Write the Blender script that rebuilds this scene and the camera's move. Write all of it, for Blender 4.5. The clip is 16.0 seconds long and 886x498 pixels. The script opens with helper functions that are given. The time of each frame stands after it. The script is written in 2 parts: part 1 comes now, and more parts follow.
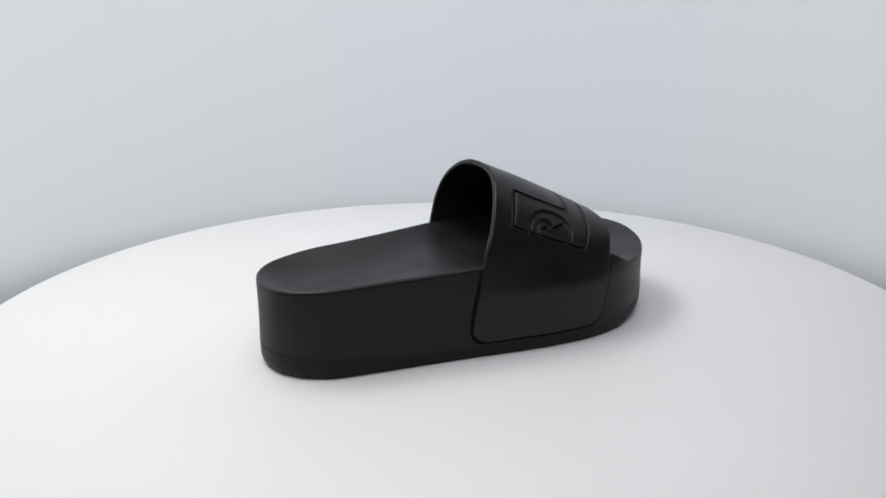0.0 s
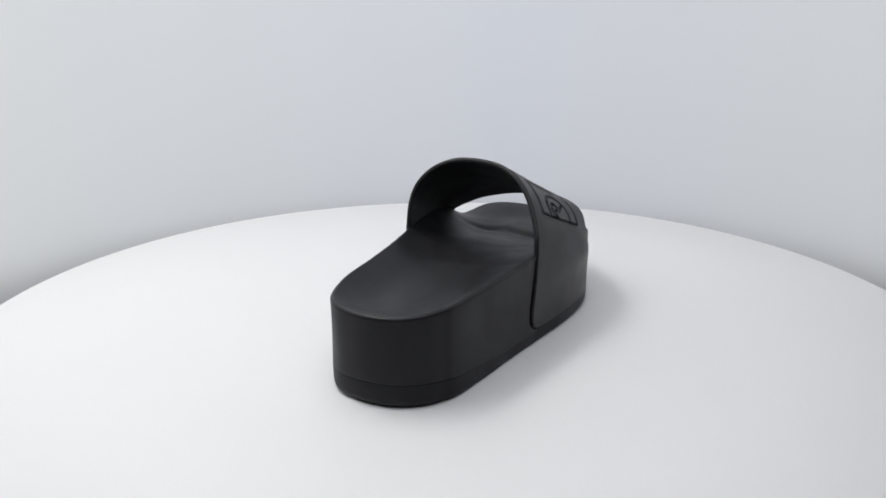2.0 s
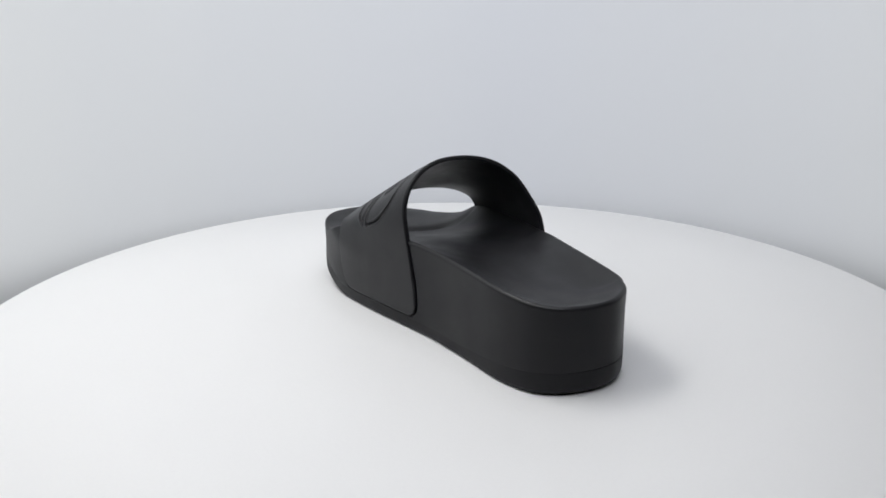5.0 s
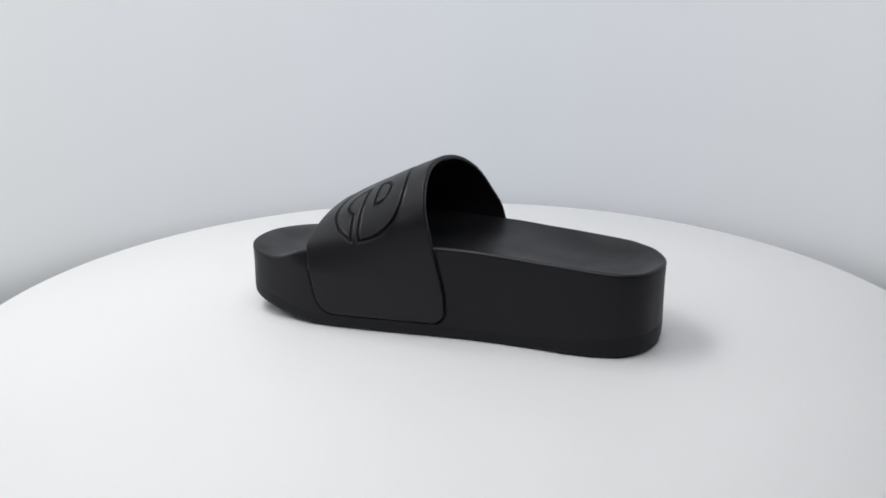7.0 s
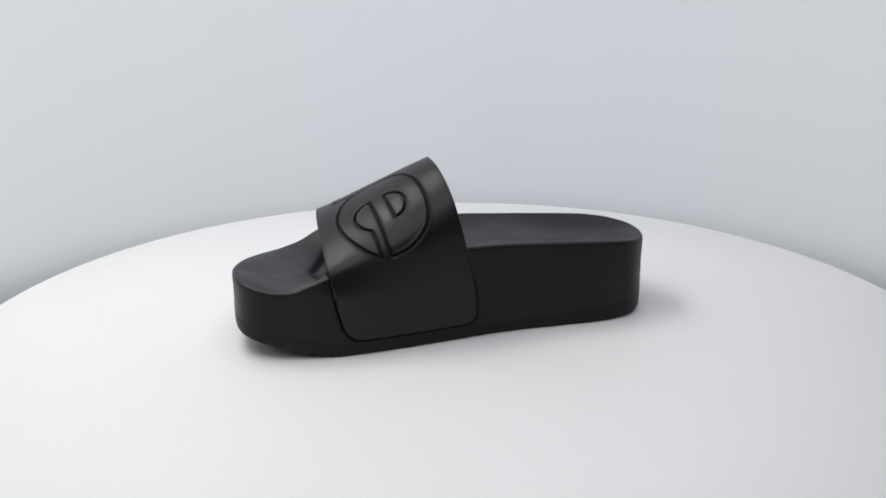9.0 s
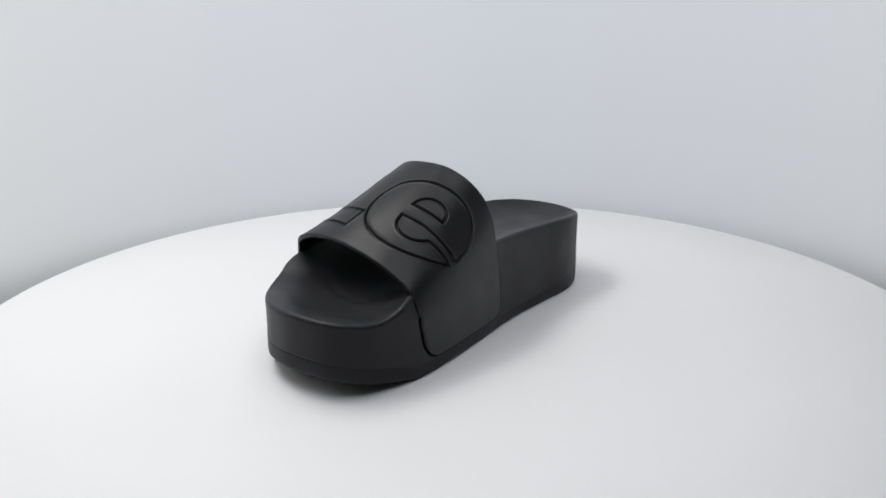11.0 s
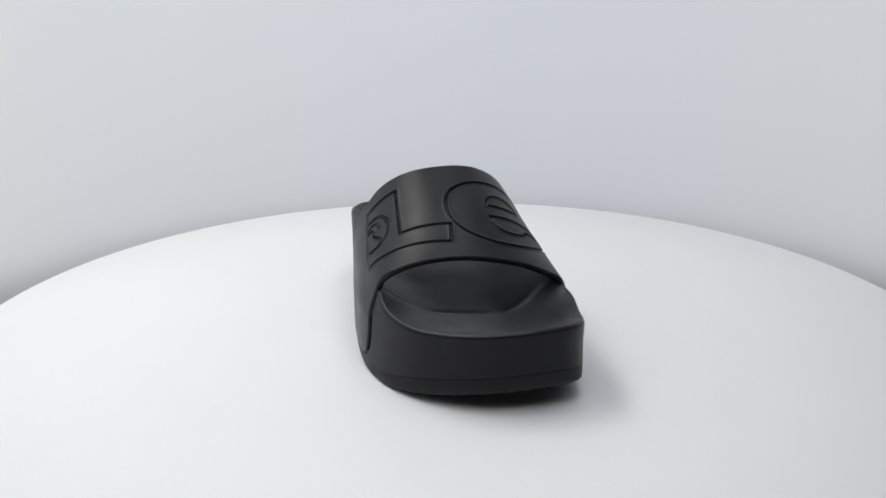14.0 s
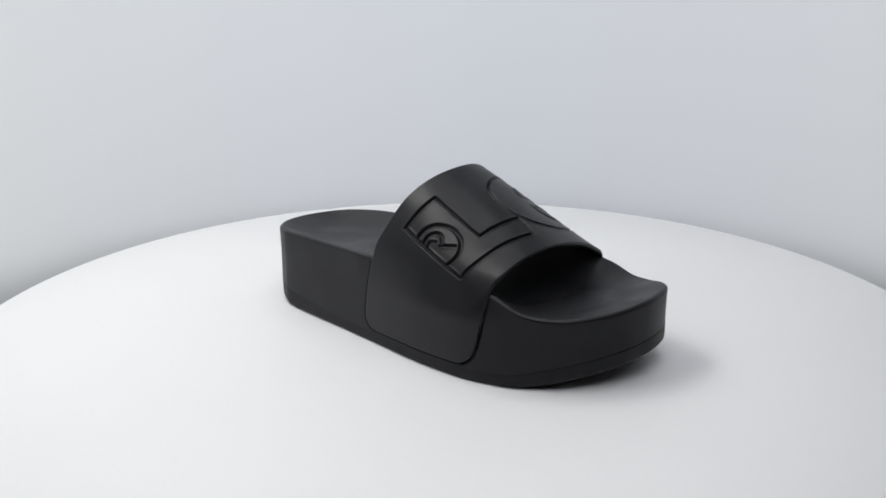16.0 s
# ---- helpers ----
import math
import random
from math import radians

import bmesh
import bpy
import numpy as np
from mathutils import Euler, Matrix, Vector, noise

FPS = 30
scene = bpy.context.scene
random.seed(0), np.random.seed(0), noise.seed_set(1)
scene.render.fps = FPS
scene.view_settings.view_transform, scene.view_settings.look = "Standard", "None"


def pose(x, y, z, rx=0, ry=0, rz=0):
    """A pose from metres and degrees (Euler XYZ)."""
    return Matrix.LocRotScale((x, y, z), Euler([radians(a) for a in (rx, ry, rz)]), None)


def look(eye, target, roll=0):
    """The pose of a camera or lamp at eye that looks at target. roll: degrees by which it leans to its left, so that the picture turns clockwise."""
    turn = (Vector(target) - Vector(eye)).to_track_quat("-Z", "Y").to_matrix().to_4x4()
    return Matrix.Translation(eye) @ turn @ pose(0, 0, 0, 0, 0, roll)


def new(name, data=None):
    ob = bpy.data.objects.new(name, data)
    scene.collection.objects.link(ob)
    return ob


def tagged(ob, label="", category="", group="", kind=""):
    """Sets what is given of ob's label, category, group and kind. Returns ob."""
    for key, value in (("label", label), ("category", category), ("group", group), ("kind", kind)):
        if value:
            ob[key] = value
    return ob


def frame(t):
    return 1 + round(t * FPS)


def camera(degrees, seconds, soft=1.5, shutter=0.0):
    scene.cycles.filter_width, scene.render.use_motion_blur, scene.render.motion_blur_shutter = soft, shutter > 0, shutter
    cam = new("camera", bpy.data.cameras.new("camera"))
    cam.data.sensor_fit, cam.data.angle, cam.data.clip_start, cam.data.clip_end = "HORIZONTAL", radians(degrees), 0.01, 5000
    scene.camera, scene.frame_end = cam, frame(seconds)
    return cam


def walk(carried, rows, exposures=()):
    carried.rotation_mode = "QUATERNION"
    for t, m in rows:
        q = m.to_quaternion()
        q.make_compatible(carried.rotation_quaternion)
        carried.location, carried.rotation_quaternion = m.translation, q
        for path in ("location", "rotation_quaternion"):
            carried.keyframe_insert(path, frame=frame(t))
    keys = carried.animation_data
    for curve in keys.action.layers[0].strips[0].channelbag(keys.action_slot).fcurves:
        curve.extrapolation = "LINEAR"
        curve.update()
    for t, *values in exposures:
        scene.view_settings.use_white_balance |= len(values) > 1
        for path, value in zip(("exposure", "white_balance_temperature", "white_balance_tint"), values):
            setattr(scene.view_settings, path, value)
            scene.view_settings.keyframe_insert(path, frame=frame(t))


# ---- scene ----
cam = camera(52.21, 16.0, soft=1.7)
EYE = (0.0, -0.5281, 0.2093)
TILT, TURN, LEAN = -17.153, 0.7096, -0.2067
eye_pose = pose(*EYE, 0, 0, TURN) @ pose(0, 0, 0, 90 + TILT) @ pose(0, 0, 0, 0, 0, LEAN)
walk(cam, [(0.0, eye_pose), (16.0, eye_pose)], exposures=[(0.0, 0.0), (16.0, 0.0)])

# ---- light: a studio booth with soft side panels; curved wall's backlight and strip above the camera added ----
world = bpy.data.worlds.new("booth_world")
world.use_nodes = True
world.node_tree.nodes["Background"].inputs[0].default_value = (0.85, 0.92, 1.0, 1)
world.node_tree.nodes["Background"].inputs[1].default_value = 0.4
scene.world = world
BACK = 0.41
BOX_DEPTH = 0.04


def soft_panel(name, eye, target, width, height, watts):
    """An area lamp; watts for red, green and blue."""
    lamp = bpy.data.lights.new(name, "AREA")
    lamp.shape, lamp.size, lamp.size_y = "RECTANGLE", width, height
    lamp.energy, lamp.color = max(watts), [w / max(watts) for w in watts]
    ob = new(name, lamp)
    ob.matrix_world = look(eye, target)
    return ob


soft_panel("side_panel_middle", (-0.34, -0.10, 0.62), (-0.05, 0, 0), 0.26, 0.26, (1.595, 1.585, 1.550))
soft_panel("side_panel_back", (-0.30, 0.14, 0.64), (-0.05, 0, 0), 0.26, 0.26, (1.328, 1.320, 1.291))
soft_panel("side_panel_front", (-0.44, -0.38, 0.40), (0, 0, 0.02), 0.24, 0.30, (0.362, 0.360, 0.352))
# unseen fill lamp added above the camera, set by the table's brightness
soft_panel("front_fill", (0, -0.45, 0.60), (0, 0, 0), 0.50, 0.26, (1.258, 1.280, 1.357))
soft_panel("top_panel", (0.10, 0.0, 0.70), (0.10, 0.0, 0), 0.20, 0.50, (0.619, 0.630, 0.668))
# unseen lamps added inside the hollow back wall, behind its opal front
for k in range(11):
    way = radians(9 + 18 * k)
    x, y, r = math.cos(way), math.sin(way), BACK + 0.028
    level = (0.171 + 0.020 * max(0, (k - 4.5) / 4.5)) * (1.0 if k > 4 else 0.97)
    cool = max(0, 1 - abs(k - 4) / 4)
    soft_panel("added_wall_lamp", (r * x, r * y, 0.21), (0, 0, 0.21), 2 * r * math.tan(radians(9)), 0.499,
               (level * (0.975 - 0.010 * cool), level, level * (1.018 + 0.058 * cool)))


# ---- materials ----
def material(name, colour, rough, grain=0.0, grain_scale=900.0, bump=0.0, blotch=0.0, blotch_scale=20.0, wear=0.0, gloss=0.5):
    """A plain surface with fine grain, broad blotches and a little relief."""
    m = bpy.data.materials.new(name)
    m.use_nodes = True
    nt = m.node_tree
    bsdf = nt.nodes["Principled BSDF"]
    bsdf.inputs["Specular IOR Level"].default_value = gloss
    place = nt.nodes.new("ShaderNodeTexCoord")
    fine = nt.nodes.new("ShaderNodeTexNoise")
    fine.inputs["Scale"].default_value, fine.inputs["Detail"].default_value = grain_scale, 3
    broad = nt.nodes.new("ShaderNodeTexNoise")
    broad.inputs["Scale"].default_value, broad.inputs["Detail"].default_value = blotch_scale, 4
    for n in (fine, broad):
        nt.links.new(place.outputs["Object"], n.inputs["Vector"])

    def swing(source, amount, middle):
        n = nt.nodes.new("ShaderNodeMapRange")
        n.inputs["From Min"].default_value, n.inputs["From Max"].default_value = 0.3, 0.7
        n.inputs["To Min"].default_value, n.inputs["To Max"].default_value = middle - amount, middle + amount
        nt.links.new(source.outputs["Fac"], n.inputs["Value"])
        return n.outputs["Result"]

    mult = nt.nodes.new("ShaderNodeMath")
    mult.operation = "MULTIPLY"
    nt.links.new(swing(fine, grain, 1.0), mult.inputs[0])
    nt.links.new(swing(broad, blotch, 1.0), mult.inputs[1])
    tint = nt.nodes.new("ShaderNodeVectorMath")
    tint.operation = "SCALE"
    tint.inputs[0].default_value = colour
    nt.links.new(mult.outputs[0], tint.inputs["Scale"])
    nt.links.new(tint.outputs["Vector"], bsdf.inputs["Base Color"])
    nt.links.new(swing(broad, wear, rough), bsdf.inputs["Roughness"])
    if bump:
        relief = nt.nodes.new("ShaderNodeBump")
        relief.inputs["Strength"].default_value, relief.inputs["Distance"].default_value = bump, 0.0004
        nt.links.new(fine.outputs["Fac"], relief.inputs["Height"])
        nt.links.new(relief.outputs["Normal"], bsdf.inputs["Normal"])
    return m


RUBBER = material("black_rubber", (0.0066, 0.0066, 0.0084), 0.40, 0.15, 1400, 0.20, 0.14, 60, 0.06, gloss=0.33)
SOLE_FOAM = material("black_foam", (0.0058, 0.0058, 0.0077), 0.47, 0.15, 1400, 0.20, 0.14, 45, 0.06, gloss=0.30)
FOOTBED = material("black_footbed", (0.0100, 0.0101, 0.0122), 0.46, 0.18, 1600, 0.22, 0.18, 50, 0.07, gloss=0.41)
TREAD = material("black_outsole", (0.0058, 0.0058, 0.0077), 0.52, 0.15, 1200, 0.16, 0.14, 60, 0.06, gloss=0.26)
TABLE = material("white_table", (0.80, 0.80, 0.80), 0.5, 0.006, 500, 0.02, 0.008, 9, 0.03)
WALL = material("white_booth", (0.765, 0.772, 0.79), 0.8, 0.006, 300, 0.02, 0.012, 4, 0.03)

# for the added wall backlight: translucent front, dark back that returns little light
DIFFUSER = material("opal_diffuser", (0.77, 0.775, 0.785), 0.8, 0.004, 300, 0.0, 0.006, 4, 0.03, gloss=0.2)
HOUSING = material("added_dark_housing", (0.08, 0.08, 0.083), 0.6, 0.03, 300, 0.05, 0.05, 6, 0.03)
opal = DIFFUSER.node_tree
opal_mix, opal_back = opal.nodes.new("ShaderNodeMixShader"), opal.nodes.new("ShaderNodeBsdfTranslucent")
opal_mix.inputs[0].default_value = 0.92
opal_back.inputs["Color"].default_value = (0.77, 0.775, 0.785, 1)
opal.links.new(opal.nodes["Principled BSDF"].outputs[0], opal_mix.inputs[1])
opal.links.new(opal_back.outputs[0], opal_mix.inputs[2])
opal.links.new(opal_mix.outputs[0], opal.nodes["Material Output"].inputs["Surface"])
# for unseen walls that are added to absorb light
DARK = material("dark_flag", (0.04, 0.04, 0.042), 0.9, 0.1, 300, 0.1, 0.1, 6, 0.03)


# ---- mesh helpers ----
def smooth(me):
    me.polygons.foreach_set("use_smooth", [True] * len(me.polygons))
    me.update()
    return me


def mesh_ob(name, verts, faces, mat, parent=None, label=""):
    me = bpy.data.meshes.new(name)
    me.from_pydata([tuple(map(float, v)) for v in verts], [], faces)
    me.materials.append(mat)
    bm = bmesh.new()
    bm.from_mesh(me)
    bmesh.ops.recalc_face_normals(bm, faces=bm.faces)
    bm.to_mesh(me)
    bm.free()
    smooth(me)
    ob = new(name, me)
    if parent:
        ob.parent = parent
    if label:
        ob["label"] = label
    return ob


def rings_faces(rings, n, first=0):
    """Quads between closed rings of n points each, one ring after the other."""
    return [(first + r * n + i, first + r * n + (i + 1) % n, first + (r + 1) * n + (i + 1) % n, first + (r + 1) * n + i)
            for r in range(rings - 1) for i in range(n)]


def spline(points, per, closed=False):
    """A smooth curve through the points, per steps to each span."""
    p = np.asarray(points, float)
    if closed:
        p = np.vstack([p[-1:], p, p[:2]])
    else:
        p = np.vstack([2 * p[0] - p[1], p, 2 * p[-1] - p[-2]])
    out = []
    for i in range(1, len(p) - 2):
        t = (np.arange(per) / per)[:, None]
        a, b, c, d = p[i - 1], p[i], p[i + 1], p[i + 2]
        out.append(0.5 * (2 * b + (c - a) * t + (2 * a - 5 * b + 4 * c - d) * t ** 2 + (3 * b - a - 3 * c + d) * t ** 3))
    if not closed:
        out.append(p[-2:-1])
    return np.vstack(out)


def steps(x, knots):
    """Smooth interpolation of (x, value) knots."""
    k = np.array(knots, float)
    c = spline(k, 12)
    return np.interp(x, c[:, 0], c[:, 1])


# ---- the booth ----
def booth():
    radius, front, low, high, n = BACK, -1.00, -0.30, 0.74, 72
    arc = [(radius * math.cos(a), radius * math.sin(a)) for a in np.linspace(0, radians(198), n)]

    def strip(name, line, label, mat=WALL, t=0.01):
        line = np.array(line)
        d = np.gradient(line, axis=0)
        nrm = np.c_[d[:, 1], -d[:, 0]] / np.linalg.norm(d, axis=1)[:, None]
        outer = line + nrm * t
        m = len(line)
        v = [(*p, low) for p in line] + [(*p, high) for p in line] + [(*p, low) for p in outer] + [(*p, high) for p in outer]
        f = []
        for i in range(m - 1):
            f += [(i, i + 1, m + i + 1, m + i), (2 * m + i, 3 * m + i, 3 * m + i + 1, 2 * m + i + 1)]
            f += [(i, 2 * m + i, 2 * m + i + 1, i + 1), (m + i, m + i + 1, 3 * m + i + 1, 3 * m + i)]
        f += [(0, m, 3 * m, 2 * m), (m - 1, 3 * m - 1, 4 * m - 1, 2 * m - 1)]
        ob = mesh_ob(name, v, f, mat)
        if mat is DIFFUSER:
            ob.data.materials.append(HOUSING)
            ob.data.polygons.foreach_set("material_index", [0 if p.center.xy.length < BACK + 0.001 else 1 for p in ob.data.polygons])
        return tagged(ob, label, "wall", kind="structure")

    # hollow wall made to hold the added lamps, so it shines evenly
    strip("wall_back", arc, "seamless curved white booth wall with an added backlight", DIFFUSER, BOX_DEPTH)
    # unseen dark walls, added so that faces towards the camera stay dark
    strip("wall_left", [arc[-1], (-radius - 0.14, -0.22), (-radius - 0.18, front)], "unseen dark side wall, added as a light flag", DARK)
    strip("wall_right", [(radius + 0.05, front), (radius + 0.02, -0.30), (radius, 0.0)], "unseen dark side wall, added as a light flag", DARK)
    strip("wall_front", [(-radius - 0.19, front), (0, front), (radius + 0.06, front)], "unseen dark wall added behind the camera", DARK)
    for name, z, label in (("floor", low, "white booth floor under the turntable"), ("ceiling", high + 0.001, "white booth ceiling")):
        w, y0, y1 = radius + 0.22, front - 0.03, radius + 0.06
        dz = -0.01
        if name == "ceiling":
            dz = 0.01
        v = [(-w, y0, z), (w, y0, z), (w, y1, z), (-w, y1, z), (-w, y0, z + dz), (w, y0, z + dz), (w, y1, z + dz), (-w, y1, z + dz)]
        f = [(0, 1, 2, 3), (4, 7, 6, 5), (0, 4, 5, 1), (1, 5, 6, 2), (2, 6, 7, 3), (3, 7, 4, 0)]
        ob = tagged(mesh_ob(name, v, f, WALL), label, name, kind="structure")
        ob.data.polygons.foreach_set("use_smooth", [False] * 6)


booth()


# ---- the turntable ----
def lathe(name, profile, mat, parent, label="", n=180):
    v = [(r * math.cos(2 * math.pi * i / n), r * math.sin(2 * math.pi * i / n), z) for r, z in profile for i in range(n)]
    f = rings_faces(len(profile), n)
    f += [tuple(range(n)), tuple(range((len(profile) - 1) * n, len(profile) * n))]
    return mesh_ob(name, v, f, mat, parent, label)


turntable = tagged(new("turntable"), "large round matt white motorised turntable, spotless", "turntable")
lathe("disc", [(0.02, 0.0), (0.2, 0.0), (0.2985, 0.0), (0.2996, -0.0004), (0.3, -0.0015), (0.3, -0.0085), (0.2996, -0.0096),
               (0.2985, -0.010), (0.1, -0.010)], TABLE, turntable, "smooth matt white disc with a thin rounded edge")
lathe("base", [(0.12, -0.0102), (0.12, -0.05), (0.15, -0.08), (0.15, -0.30), (0.05, -0.30)], TABLE, turntable)

# ---- the slide sandal, in millimetres: x to the toe, y to the inner side of the foot ----
OUTLINE = [(132.8, 3), (131, 15.8), (124.8, 25), (114.6, 30.7), (102.3, 34), (85, 36.6), (66, 37), (45, 35.8), (25, 34), (5, 31.9),
           (-15, 30), (-35, 29.4), (-60, 30), (-80, 30.9), (-95, 29.9), (-108.8, 26.2), (-118.4, 18.2), (-124, 6.7), (-126.3, -5),
           (-124.8, -17.8), (-117.8, -29.8), (-109, -36.5), (-99.4, -41), (-69.6, -47.4), (-44.6, -52.3), (-19.6, -57.6), (0.5, -62.2),
           (20.4, -66.2), (40.3, -68.7), (54.8, -69.2), (69.6, -67.5), (85, -63.2), (100.7, -55.3), (114, -44.2), (124.8, -30.2), (131.5, -12.5)]
RIM = [44.3, 43.9, 42.6, 40.6, 41, 47.4, 53, 55.2, 56, 56.2, 55.8, 54.8, 53.4, 52.4, 51.2, 50, 49.2, 49, 49,
       49.3, 50, 50.5, 51, 52, 52.6, 53.2, 53.3, 53.2, 53, 52.5, 49.5, 42.2, 39.9, 40.8, 42.3, 43.8]
PER = 36
outline = spline([(x, y, z) for (x, y), z in zip(OUTLINE, RIM)], PER, True)
rim = outline[:, 2]
outline = outline[:, :2]
tangent = np.roll(outline, -1, 0) - np.roll(outline, 1, 0)
outward = np.c_[tangent[:, 1], -tangent[:, 0]] / np.linalg.norm(tangent, axis=1)[:, None]
NP = len(outline)


def ease(a, b, x):
    w = np.clip((x - a) / (b - a), 0, 1)
    return w * w * (3 - 2 * w)


def under(x):
    """Height of the sole's underside: the toe springs up, the heel a little."""
    return 12.8 * np.clip((x - 77) / 56, 0, 1) ** 1.3 + 0.6 * np.clip((-104 - x) / 23, 0, 1) ** 2


def seam(x):
    """Height of the line between outsole and midsole."""
    return under(x) + 7.4 + 5.8 * np.clip((-50 - x) / 65, 0, 1) + 2.0 * ease(70, 105, x)


def side_y(x, inner):
    """The sole's edge at x on the inner (y > 0) or outer side."""
    half = outline[:, 1] > -14 if inner else outline[:, 1] <= -14
    o = outline[half]
    o = o[np.argsort(o[:, 0])]
    return np.interp(x, o[:, 0], o[:, 1])


def ring(inset, z):
    """The outline drawn in by inset at height z; under the strap the upper wall leans in."""
    u = np.clip(outline[:, 0] + 60, 0, 169.9)
    w = np.clip(np.broadcast_to(z, NP) - 20, 0, 41.9)
    a, b = u.astype(int), w.astype(int)
    u, w = u - a, w - b
    table = [np.where(outline[:, 1] > -14, DRAWN_IN[True][a + p, b + q], DRAWN_IN[False][a + p, b + q]) for p, q in ((0, 0), (1, 0), (0, 1), (1, 1))]
    lean = (table[0] * (1 - u) + table[1] * u) * (1 - w) + (table[2] * (1 - u) + table[3] * u) * w
    return np.c_[outline - outward * (inset + lean)[:, None], np.broadcast_to(z, NP)]


def footbed_height(x, y):
    """The dished bed: a heel cup, a long fall to a crease behind the toes, and a rising toe pad."""
    bent = x + 18 * (np.sqrt(((y + 5) / 42) ** 2 + 0.004) - 0.063)
    h = steps(bent, [(-135, 47), (-118, 45), (-95, 44), (-65, 45), (-30, 48), (0, 48), (30, 45), (55, 40.4), (76, 36.8), (85, 36.1),
                     (91, 37.6), (101, 38.3), (115, 39.4), (128, 41.5), (150, 45)])
    middle = np.exp(-((y + 5) / 4.5) ** 2)
    ramp = 0.5 * middle * ease(80, 87, x) * (1 - ease(90, 104, x))
    return h + ramp - 0.7 * np.exp(-((bent - 84.5) / 2.8) ** 2) * (1 - 0.75 * middle) * (1 - ease(24, 36, np.abs(y + 11)))


def sole_parts(sandal, grid):
    low, mid = under(outline[:, 0]), seam(outline[:, 0])
    # outsole: flat underside, rounded lower edge, up to the seam
    cut = 0.02 + 0.3 * ease(-80, -105, outline[:, 0]) * (0.3 + 0.7 * ease(15, -5, outline[:, 1])) + 0.34 * ease(66, 90, outline[:, 0]) * (0.35 + 0.65 * ease(24, 0, outline[:, 1]))
    # the lower edge is rolled further in round the heel
    roll = 0.4 * ease(-92, -120, outline[:, 0])
    low = low + 1.5 * roll
    rings = [ring(24, low), ring(3.2 + 3.0 * roll, low), ring(1.6 + 2.7 * roll, low + 0.2), ring(0.75 + 2.2 * roll, low + 0.7), ring(0.3 + 1.6 * roll, low + 1.5),
             ring(0.1 + 0.9 * roll, low + 2.7), ring(0.02 + 0.35 * roll, low + 4.6),
             ring(0.0, mid - 0.7), ring(0.1 * cut, mid - 0.35), ring(cut, mid)]
    v = np.vstack(rings) / 1000
    f = rings_faces(len(rings), NP) + [tuple(range(NP))]
    mesh_ob("outsole", v, f, TREAD, sandal, "thin black rubber outsole with a turned-up toe")
    # midsole: the thick wall from the seam to the rounded rim
    rings = [ring(cut, mid), ring(0.1 * cut, mid + 0.35), ring(0.0, mid + 0.7)]
    edges = []
    for line in (grid[:, 0], grid[:, -1], grid[0], grid[-1]):
        edges += [line[:-1] * (1 - w) + line[1:] * w for w in (0, 0.2, 0.4, 0.6, 0.8)]
    edges = np.vstack(edges)
    edges = edges[edges[:, 2] < 58]
    for k in range(1, 84):
        w = k / 84
        line = ring(0, (mid + 0.7) * (1 - w) + (rim - 2.2) * w)
        dent = 0.25 * math.sin(w * math.pi) * np.ones(NP)
        # a moulded groove runs round the strap's foot on both sides
        for inner in (True, False):
            mine = np.where((line[:, 1] > 0 if inner else line[:, 1] < -40) & (line[:, 0] > -35) & (line[:, 0] < 95))[0]
            border = edges[edges[:, 1] > 0] if inner else edges[edges[:, 1] < -40]
            d = np.sqrt(((line[mine, None][:, :, [0, 2]] - border[None][:, :, [0, 2]]) ** 2).sum(2).min(1))
            dent[mine] += (1.5 - 0.8 * ease(32, 42, line[mine, 2])) * np.exp(-(d / 1.0) ** 2)
        rings.append(ring(dent, line[:, 2]))
    for a in range(0, 31, 10):
        rings.append(ring(1.8 - 1.8 * math.cos(radians(a)), rim - 2.0 + 2.0 * math.sin(radians(a))))
    v = np.vstack(rings) / 1000
    mesh_ob("midsole", v, rings_faces(len(rings), NP), SOLE_FOAM, sandal, "thick black foam platform with smooth vertical sides")
    # footbed: dished, with a cupped heel and a ridge under the toes
    start = ring(1.8 - 1.8 * math.cos(radians(110)), rim - 2.0 + 2.0 * math.sin(radians(110)))
    cx = np.clip(outline[:, 0], -92, 98)
    cy = (side_y(cx, True) + side_y(cx, False)) / 2
    rings = [ring(1.8 - 1.8 * math.cos(radians(a)), rim - 2.0 + 2.0 * math.sin(radians(a))) for a in range(30, 105, 10)]
    for q in np.linspace(0, 1, 41):
        q = q ** 1.3
        x = start[:, 0] * (1 - q) + cx * q
        y = start[:, 1] * (1 - q) + cy * q
        s = 1 - (1 - min(q / 0.75, 1)) ** 2.2
        rings.append(np.c_[x, y, start[:, 2] * (1 - s) + footbed_height(x, y) * s])
    v = np.vstack(rings) / 1000
    mesh_ob("footbed", v, rings_faces(len(rings), NP), FOOTBED, sandal, "dished black footbed with a ridge under the toes")


# upper strap: arches of the rear and front edge, outer side first
REAR = [(-14.7, -57.5, 61), (-10.2, -55, 70), (-5.7, -51, 79.5), (-1.2, -45.5, 88.2), (4, -37, 95.3), (8.5, -26, 99.7), (11.2, -11.5, 101.4),
        (12, 2, 100.9), (11.7, 12.5, 97.7), (10.5, 21, 92.5), (8.7, 28, 84.8), (6.7, 31.7, 76), (4, 32.7, 66)]
FRONT = [(68.8, -64.3, 56), (72.3, -60, 60.7), (74.5, -53.5, 64), (76.5, -45, 66.4), (78, -37, 67.5), (79.5, -28, 68), (81, -18, 67.5),
         (82, -8, 66), (82.8, 2, 63.8), (83.3, 12, 61), (83.6, 21, 57.2), (83.6, 28.7, 53.2), (83.5, 34, 50)]
COLS, ROWS = 240, 560
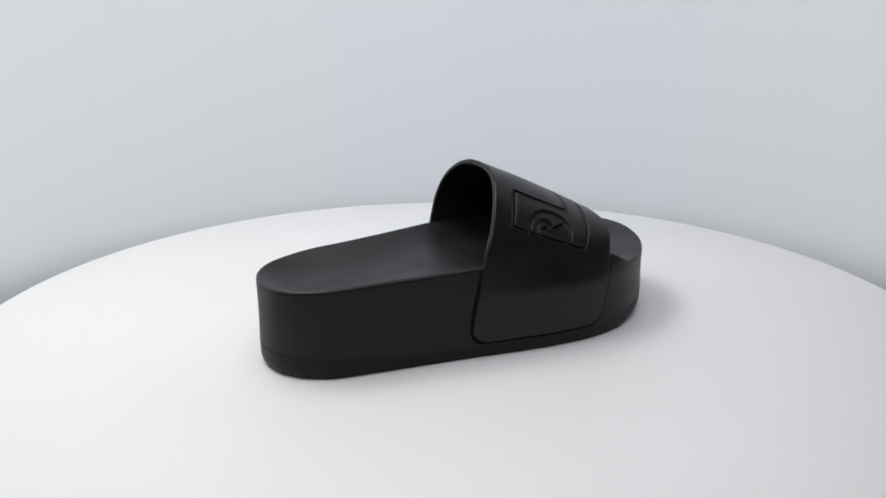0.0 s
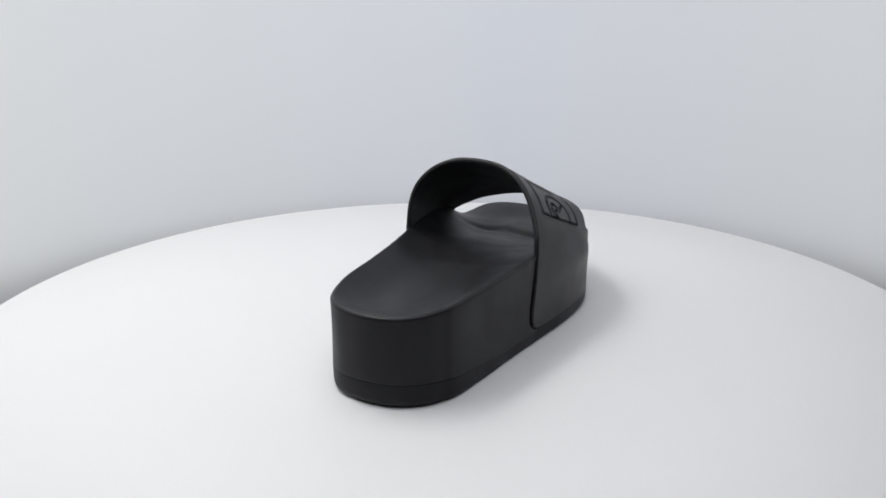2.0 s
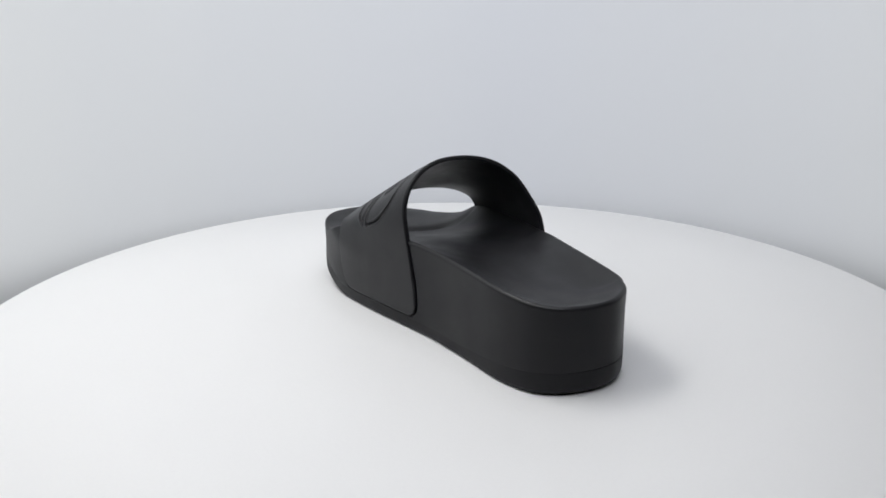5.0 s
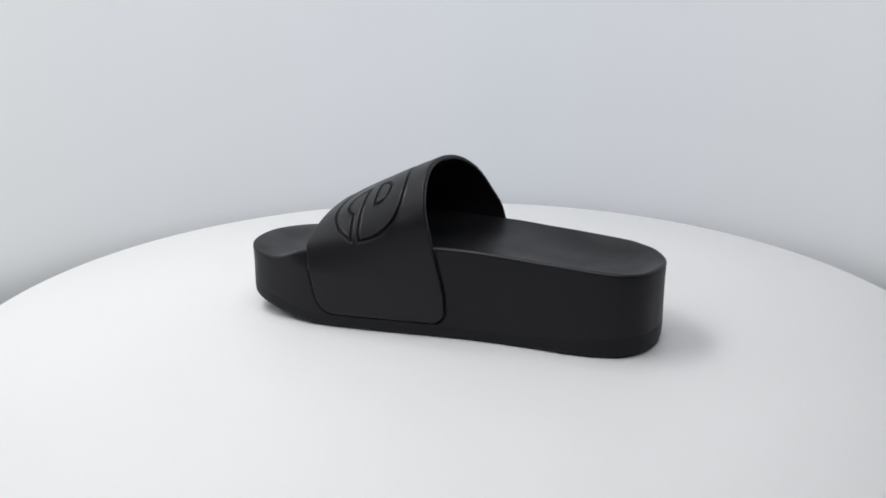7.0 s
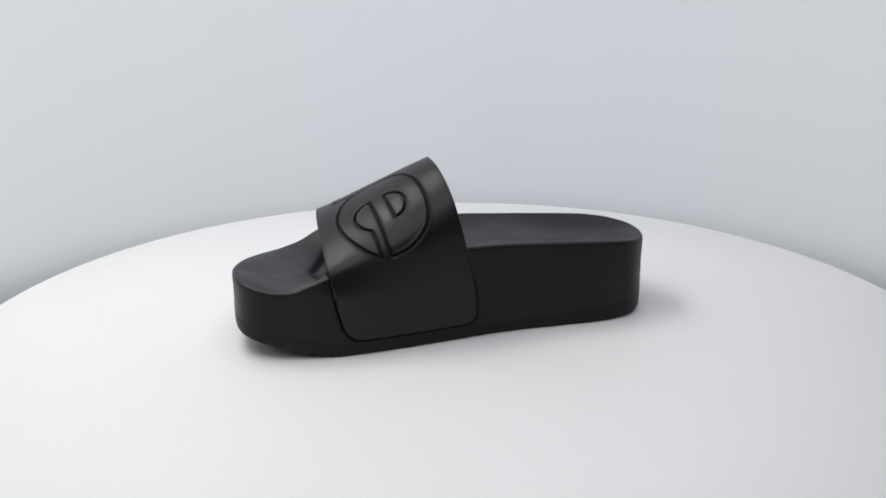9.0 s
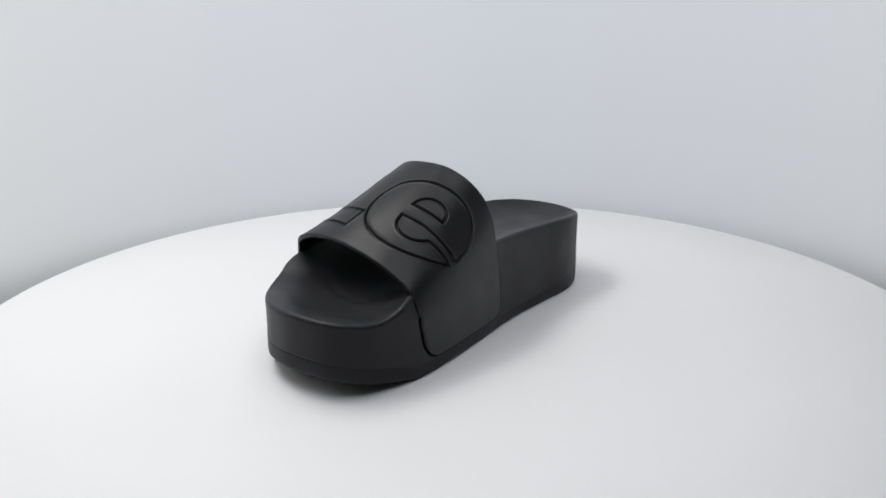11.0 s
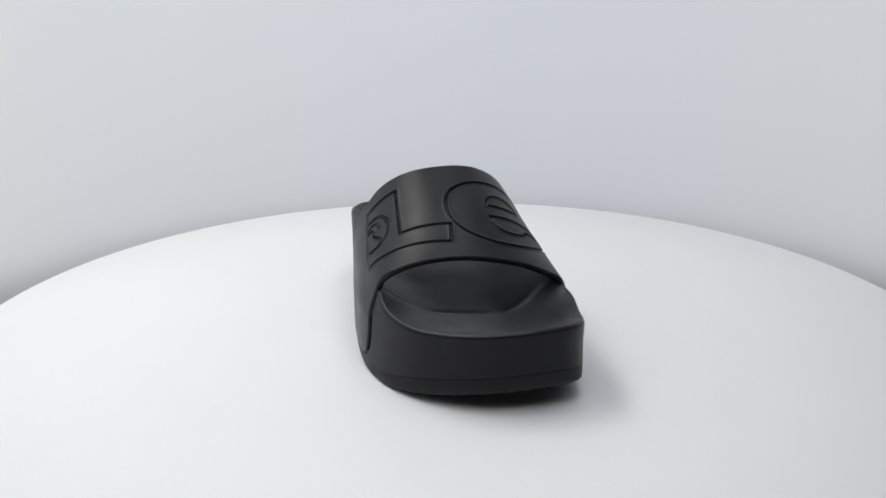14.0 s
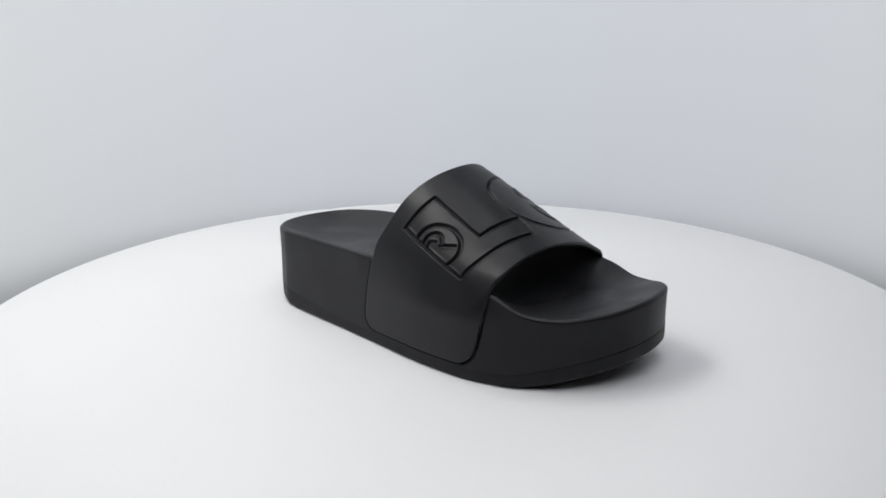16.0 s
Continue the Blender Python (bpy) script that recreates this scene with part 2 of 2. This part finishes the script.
PROUD = 0.9
EASE = np.exp(-0.5 * (np.arange(-20, 21) / 8.6) ** 2)
EASE /= EASE.sum()


def panel_end(z, inner, r):
    """x of the strap's rear (r = 0) or front (r = 1) edge where it runs down the sole's side."""
    if inner:
        return np.interp(z, [9, 28, 39, 55], [-5.5, -4.2, -2, 1.5]) if r == 0 else np.interp(z, [9, 18, 29, 41, 50], [73, 76.2, 79, 81.2, 83])
    return np.interp(z, [9, 21, 36, 52], [-23.5, -23, -20.5, -17.6]) if r == 0 else np.interp(z, [9, 22, 39, 52], [57.2, 61.2, 64.9, 67.7])


def strap_column(r):
    """One line over the strap, from the lower edge of one side to the other, at r from rear (0) to front (1)."""
    ends = []
    for inner in (False, True):
        x0, x1 = panel_end(14, inner, 0), panel_end(14, inner, 1)
        d = min(r, 1 - r) * (x1 - x0)
        big = 9.0
        foot = 9.0 if d >= big else 9.0 + big - math.sqrt(max(big * big - (big - d) ** 2, 0))
        pts = []
        for w in np.linspace(0, 1, 6):
            z = foot + (38 - foot) * w
            x = panel_end(z, inner, 0) * (1 - r) + panel_end(z, inner, 1) * r
            y = side_y(x, inner)
            pts.append((x, y + PROUD if inner else y - PROUD, z))
        ends.append(pts)
    arch = []
    for k, (a, b) in enumerate(zip(REAR, FRONT)):
        p = np.array(a) * (1 - r) + np.array(b) * r
        swell = 4 * r * (1 - r)
        lean = math.cos(math.pi * k / (len(REAR) - 1))
        p[1] -= 1.9 * swell * lean
        p[2] += 0.9 * swell * (1 - lean * lean)
        arch.append(tuple(p))
    c = spline(ends[0] + arch + ends[1][::-1], 16)
    along = np.r_[0, np.cumsum(np.linalg.norm(np.diff(c, axis=0), axis=1))]
    return c, along


def strap_grid():
    grid = np.empty((COLS, ROWS, 3))
    for i, r in enumerate(np.linspace(0, 1, COLS)):
        c, along = strap_column(r)
        want = np.linspace(0, along[-1], ROWS)
        for k in range(3):
            line = np.interp(want, along, c[:, k])
            grid[i, :, k] = line
            easy = np.convolve(np.pad(line, 20, "edge"), EASE, "valid")
            far = np.clip((np.minimum(want, want[-1] - want) - 12) / 10, 0, 1)
            grid[i, :, k] = line * (1 - far) + easy * far
    return grid


# engraved lines, as (rear 0 to front 1, outer foot 0 to inner foot 1) of the strap
ANGLE_SHAPE = [(0.169, 0.379), (0.155, 0.280), (0.764, 0.229), (0.846, 0.469), (0.668, 0.481), (0.648, 0.352)]
BIG_RING = [(0.608, 0.781), (0.709, 0.747), (0.797, 0.695), (0.835, 0.645), (0.835, 0.588), (0.793, 0.540), (0.725, 0.508), (0.640, 0.490),
    (0.542, 0.483), (0.414, 0.488), (0.306, 0.507), (0.241, 0.541), (0.207, 0.575), (0.187, 0.613), (0.183, 0.654), (0.201, 0.695),
    (0.244, 0.728), (0.321, 0.753), (0.411, 0.771), (0.539, 0.782)]
HALF_MOON = [(0.459, 0.589), (0.397, 0.593), (0.344, 0.610), (0.325, 0.636), (0.341, 0.658), (0.380, 0.674), (0.438, 0.681)]
SLOT_LOW = [(0.571, 0.590), (0.641, 0.595), (0.693, 0.612), (0.714, 0.637), (0.707, 0.662), (0.671, 0.683), (0.623, 0.697)]
SLOT_TAIL = [(0.623, 0.697), (0.612, 0.735), (0.608, 0.781)]
SLOT_TOP = [(0.576, 0.590), (0.565, 0.625), (0.558, 0.660), (0.552, 0.712), (0.548, 0.755), (0.539, 0.782)]
SMALL_RING = [(0.290, 0.268), (0.295, 0.298), (0.342, 0.320), (0.419, 0.331), (0.497, 0.330), (0.575, 0.316), (0.624, 0.290), (0.635, 0.263),
    (0.616, 0.242)]
SMALL_ARCH = [(0.358, 0.263), (0.351, 0.288), (0.385, 0.303), (0.434, 0.303), (0.471, 0.290)]
SMALL_BAR = [(0.479, 0.281), (0.571, 0.297)]
SMALL_HOOK = [(0.411, 0.257), (0.395, 0.277), (0.432, 0.284)]


def straight(points, closed=False):
    p = np.array(points + points[:1] if closed else points, float)
    return np.vstack([a + (b - a) * np.linspace(0, 1, 60)[:, None] for a, b in zip(p, p[1:])])


def carve(grid):
    """Depth of the engraved lines at each point of the strap, in millimetres."""
    width = np.array([82.0, 212.0])
    r, s = np.meshgrid(np.linspace(0, 1, COLS), np.linspace(0, 1, ROWS), indexing="ij")
    here = np.c_[r.ravel(), s.ravel()] * width
    depth = np.zeros(len(here))
    moon = np.vstack([spline(HALF_MOON, 14), straight([HALF_MOON[-1], HALF_MOON[0]])])
    for line, deep, wide in ((straight(ANGLE_SHAPE, True), 1.7, 0.68), (spline(BIG_RING, 20), 1.7, 0.68), (moon, 1.7, 0.66),
                             (np.vstack([spline(SLOT_LOW, 14), straight(SLOT_TAIL), spline(SLOT_TOP, 20)]), 1.7, 0.66),
                             (spline(SMALL_RING, 14), 1.8, 1.1), (spline(SMALL_ARCH, 14), 1.5, 0.95),
                             (straight(SMALL_BAR), 1.5, 0.9), (spline(SMALL_HOOK, 14), 1.4, 0.85)):
        line = line * width
        near = np.where(((here > line.min(0) - 4) & (here < line.max(0) + 4)).all(1))[0]
        for part in np.array_split(near, max(1, len(near) // 4000)):
            d = np.sqrt(((here[part, None] - line[None]) ** 2).sum(2).min(1))
            cutting = deep * np.exp(-(d / wide) ** 3) - 0.26 * np.exp(-((d - 1.4) / 0.5) ** 2)
            depth[part] = np.where(np.abs(cutting) > np.abs(depth[part]), cutting, depth[part])
    return depth.reshape(COLS, ROWS)


def strap(sandal, grid):
    du, dv = np.gradient(grid, axis=0), np.gradient(grid, axis=1)
    nrm = np.cross(du, dv)
    nrm /= np.linalg.norm(nrm, axis=2)[..., None]
    if nrm[COLS // 2, ROWS // 2, 2] < 0:
        nrm = -nrm
    depth = carve(grid)[..., None]
    # rounded edge all round: outer sheet, three edge rings, inner sheet
    e = np.minimum(np.arange(COLS), np.arange(COLS)[::-1])[:, None] * 0.38
    g = np.minimum(np.arange(ROWS), np.arange(ROWS)[::-1])[None, :] * 0.40
    edge = np.minimum(e, g)
    droop = np.where(edge < 1.1, 1.1 - np.sqrt(np.maximum(1.21 - (1.1 - edge) ** 2, 0)), 0)[..., None]
    outer = grid - nrm * (depth + droop)
    inner = grid - nrm * 2.8
    v = np.vstack([outer.reshape(-1, 3), inner.reshape(-1, 3)]) / 1000
    at = lambda i, j: i * ROWS + j
    half = COLS * ROWS
    f = []
    for i in range(COLS - 1):
        for j in range(ROWS - 1):
            q = (at(i, j), at(i + 1, j), at(i + 1, j + 1), at(i, j + 1))
            f.append(q)
            f.append(tuple(k + half for k in q[::-1]))
    border = [at(i, 0) for i in range(COLS)] + [at(COLS - 1, j) for j in range(1, ROWS)] + \
             [at(i, ROWS - 1) for i in range(COLS - 2, -1, -1)] + [at(0, j) for j in range(ROWS - 2, 0, -1)]
    for a, b in zip(border, border[1:] + border[:1]):
        f.append((b, a, a + half, b + half))
    return mesh_ob("strap", v, f, RUBBER, sandal, "broad moulded black rubber strap with engraved shapes")


def lean_table(grid, inner):
    """How far the sole's wall draws in to stay inside the strap, for x from -60 to 110 and z from 20 to 62."""
    xs, zs = np.arange(-60, 111), np.arange(20, 63)
    table = np.zeros((len(xs), len(zs)))
    legs = grid[:, ROWS // 2:][:, ::-1] if inner else grid[:, :ROWS // 2]
    edge = side_y(xs, inner)
    for k, z in enumerate(zs):
        x, y = (np.array([np.interp(z, leg[:200, 2], leg[:200, c]) for leg in legs]) for c in (0, 1))
        gap = (edge - np.interp(xs, x, y)) * (1 if inner else -1)
        need = np.maximum(gap + 0.9 + 0.9 * ease(38, 46, z) * ease(x[0] + 1, x[0] + 5, xs) * ease(x[-1] - 1, x[-1] - 5, xs), 0)
        low, high = need[np.abs(xs - x[0]).argmin()], need[np.abs(xs - x[-1]).argmin()]
        need = np.where(xs < x[0], low * (1 - ease(x[0] - 1, x[0] - 13, xs)), need)
        table[:, k] = np.where(xs > x[-1], high * (1 - ease(x[-1] + 0.5, x[-1] + 14, xs)), need)
    return table


GRID = strap_grid()
DRAWN_IN = {inner: lean_table(GRID, inner) for inner in (True, False)}


def slide_sandal():
    sandal = tagged(new("platform_slide"), "black rubber platform slide sandal with a broad engraved strap", "sandal")
    sole_parts(sandal, GRID)
    strap(sandal, GRID)
    return sandal


sandal = slide_sandal()
START, RATE = 32.3, 18.334


def motions():
    turns = [(t / 2, pose(0, 0, 0, 0, 0, START + RATE * t / 2)) for t in range(33)]
    walk(sandal, turns)
    walk(turntable, turns)


motions()
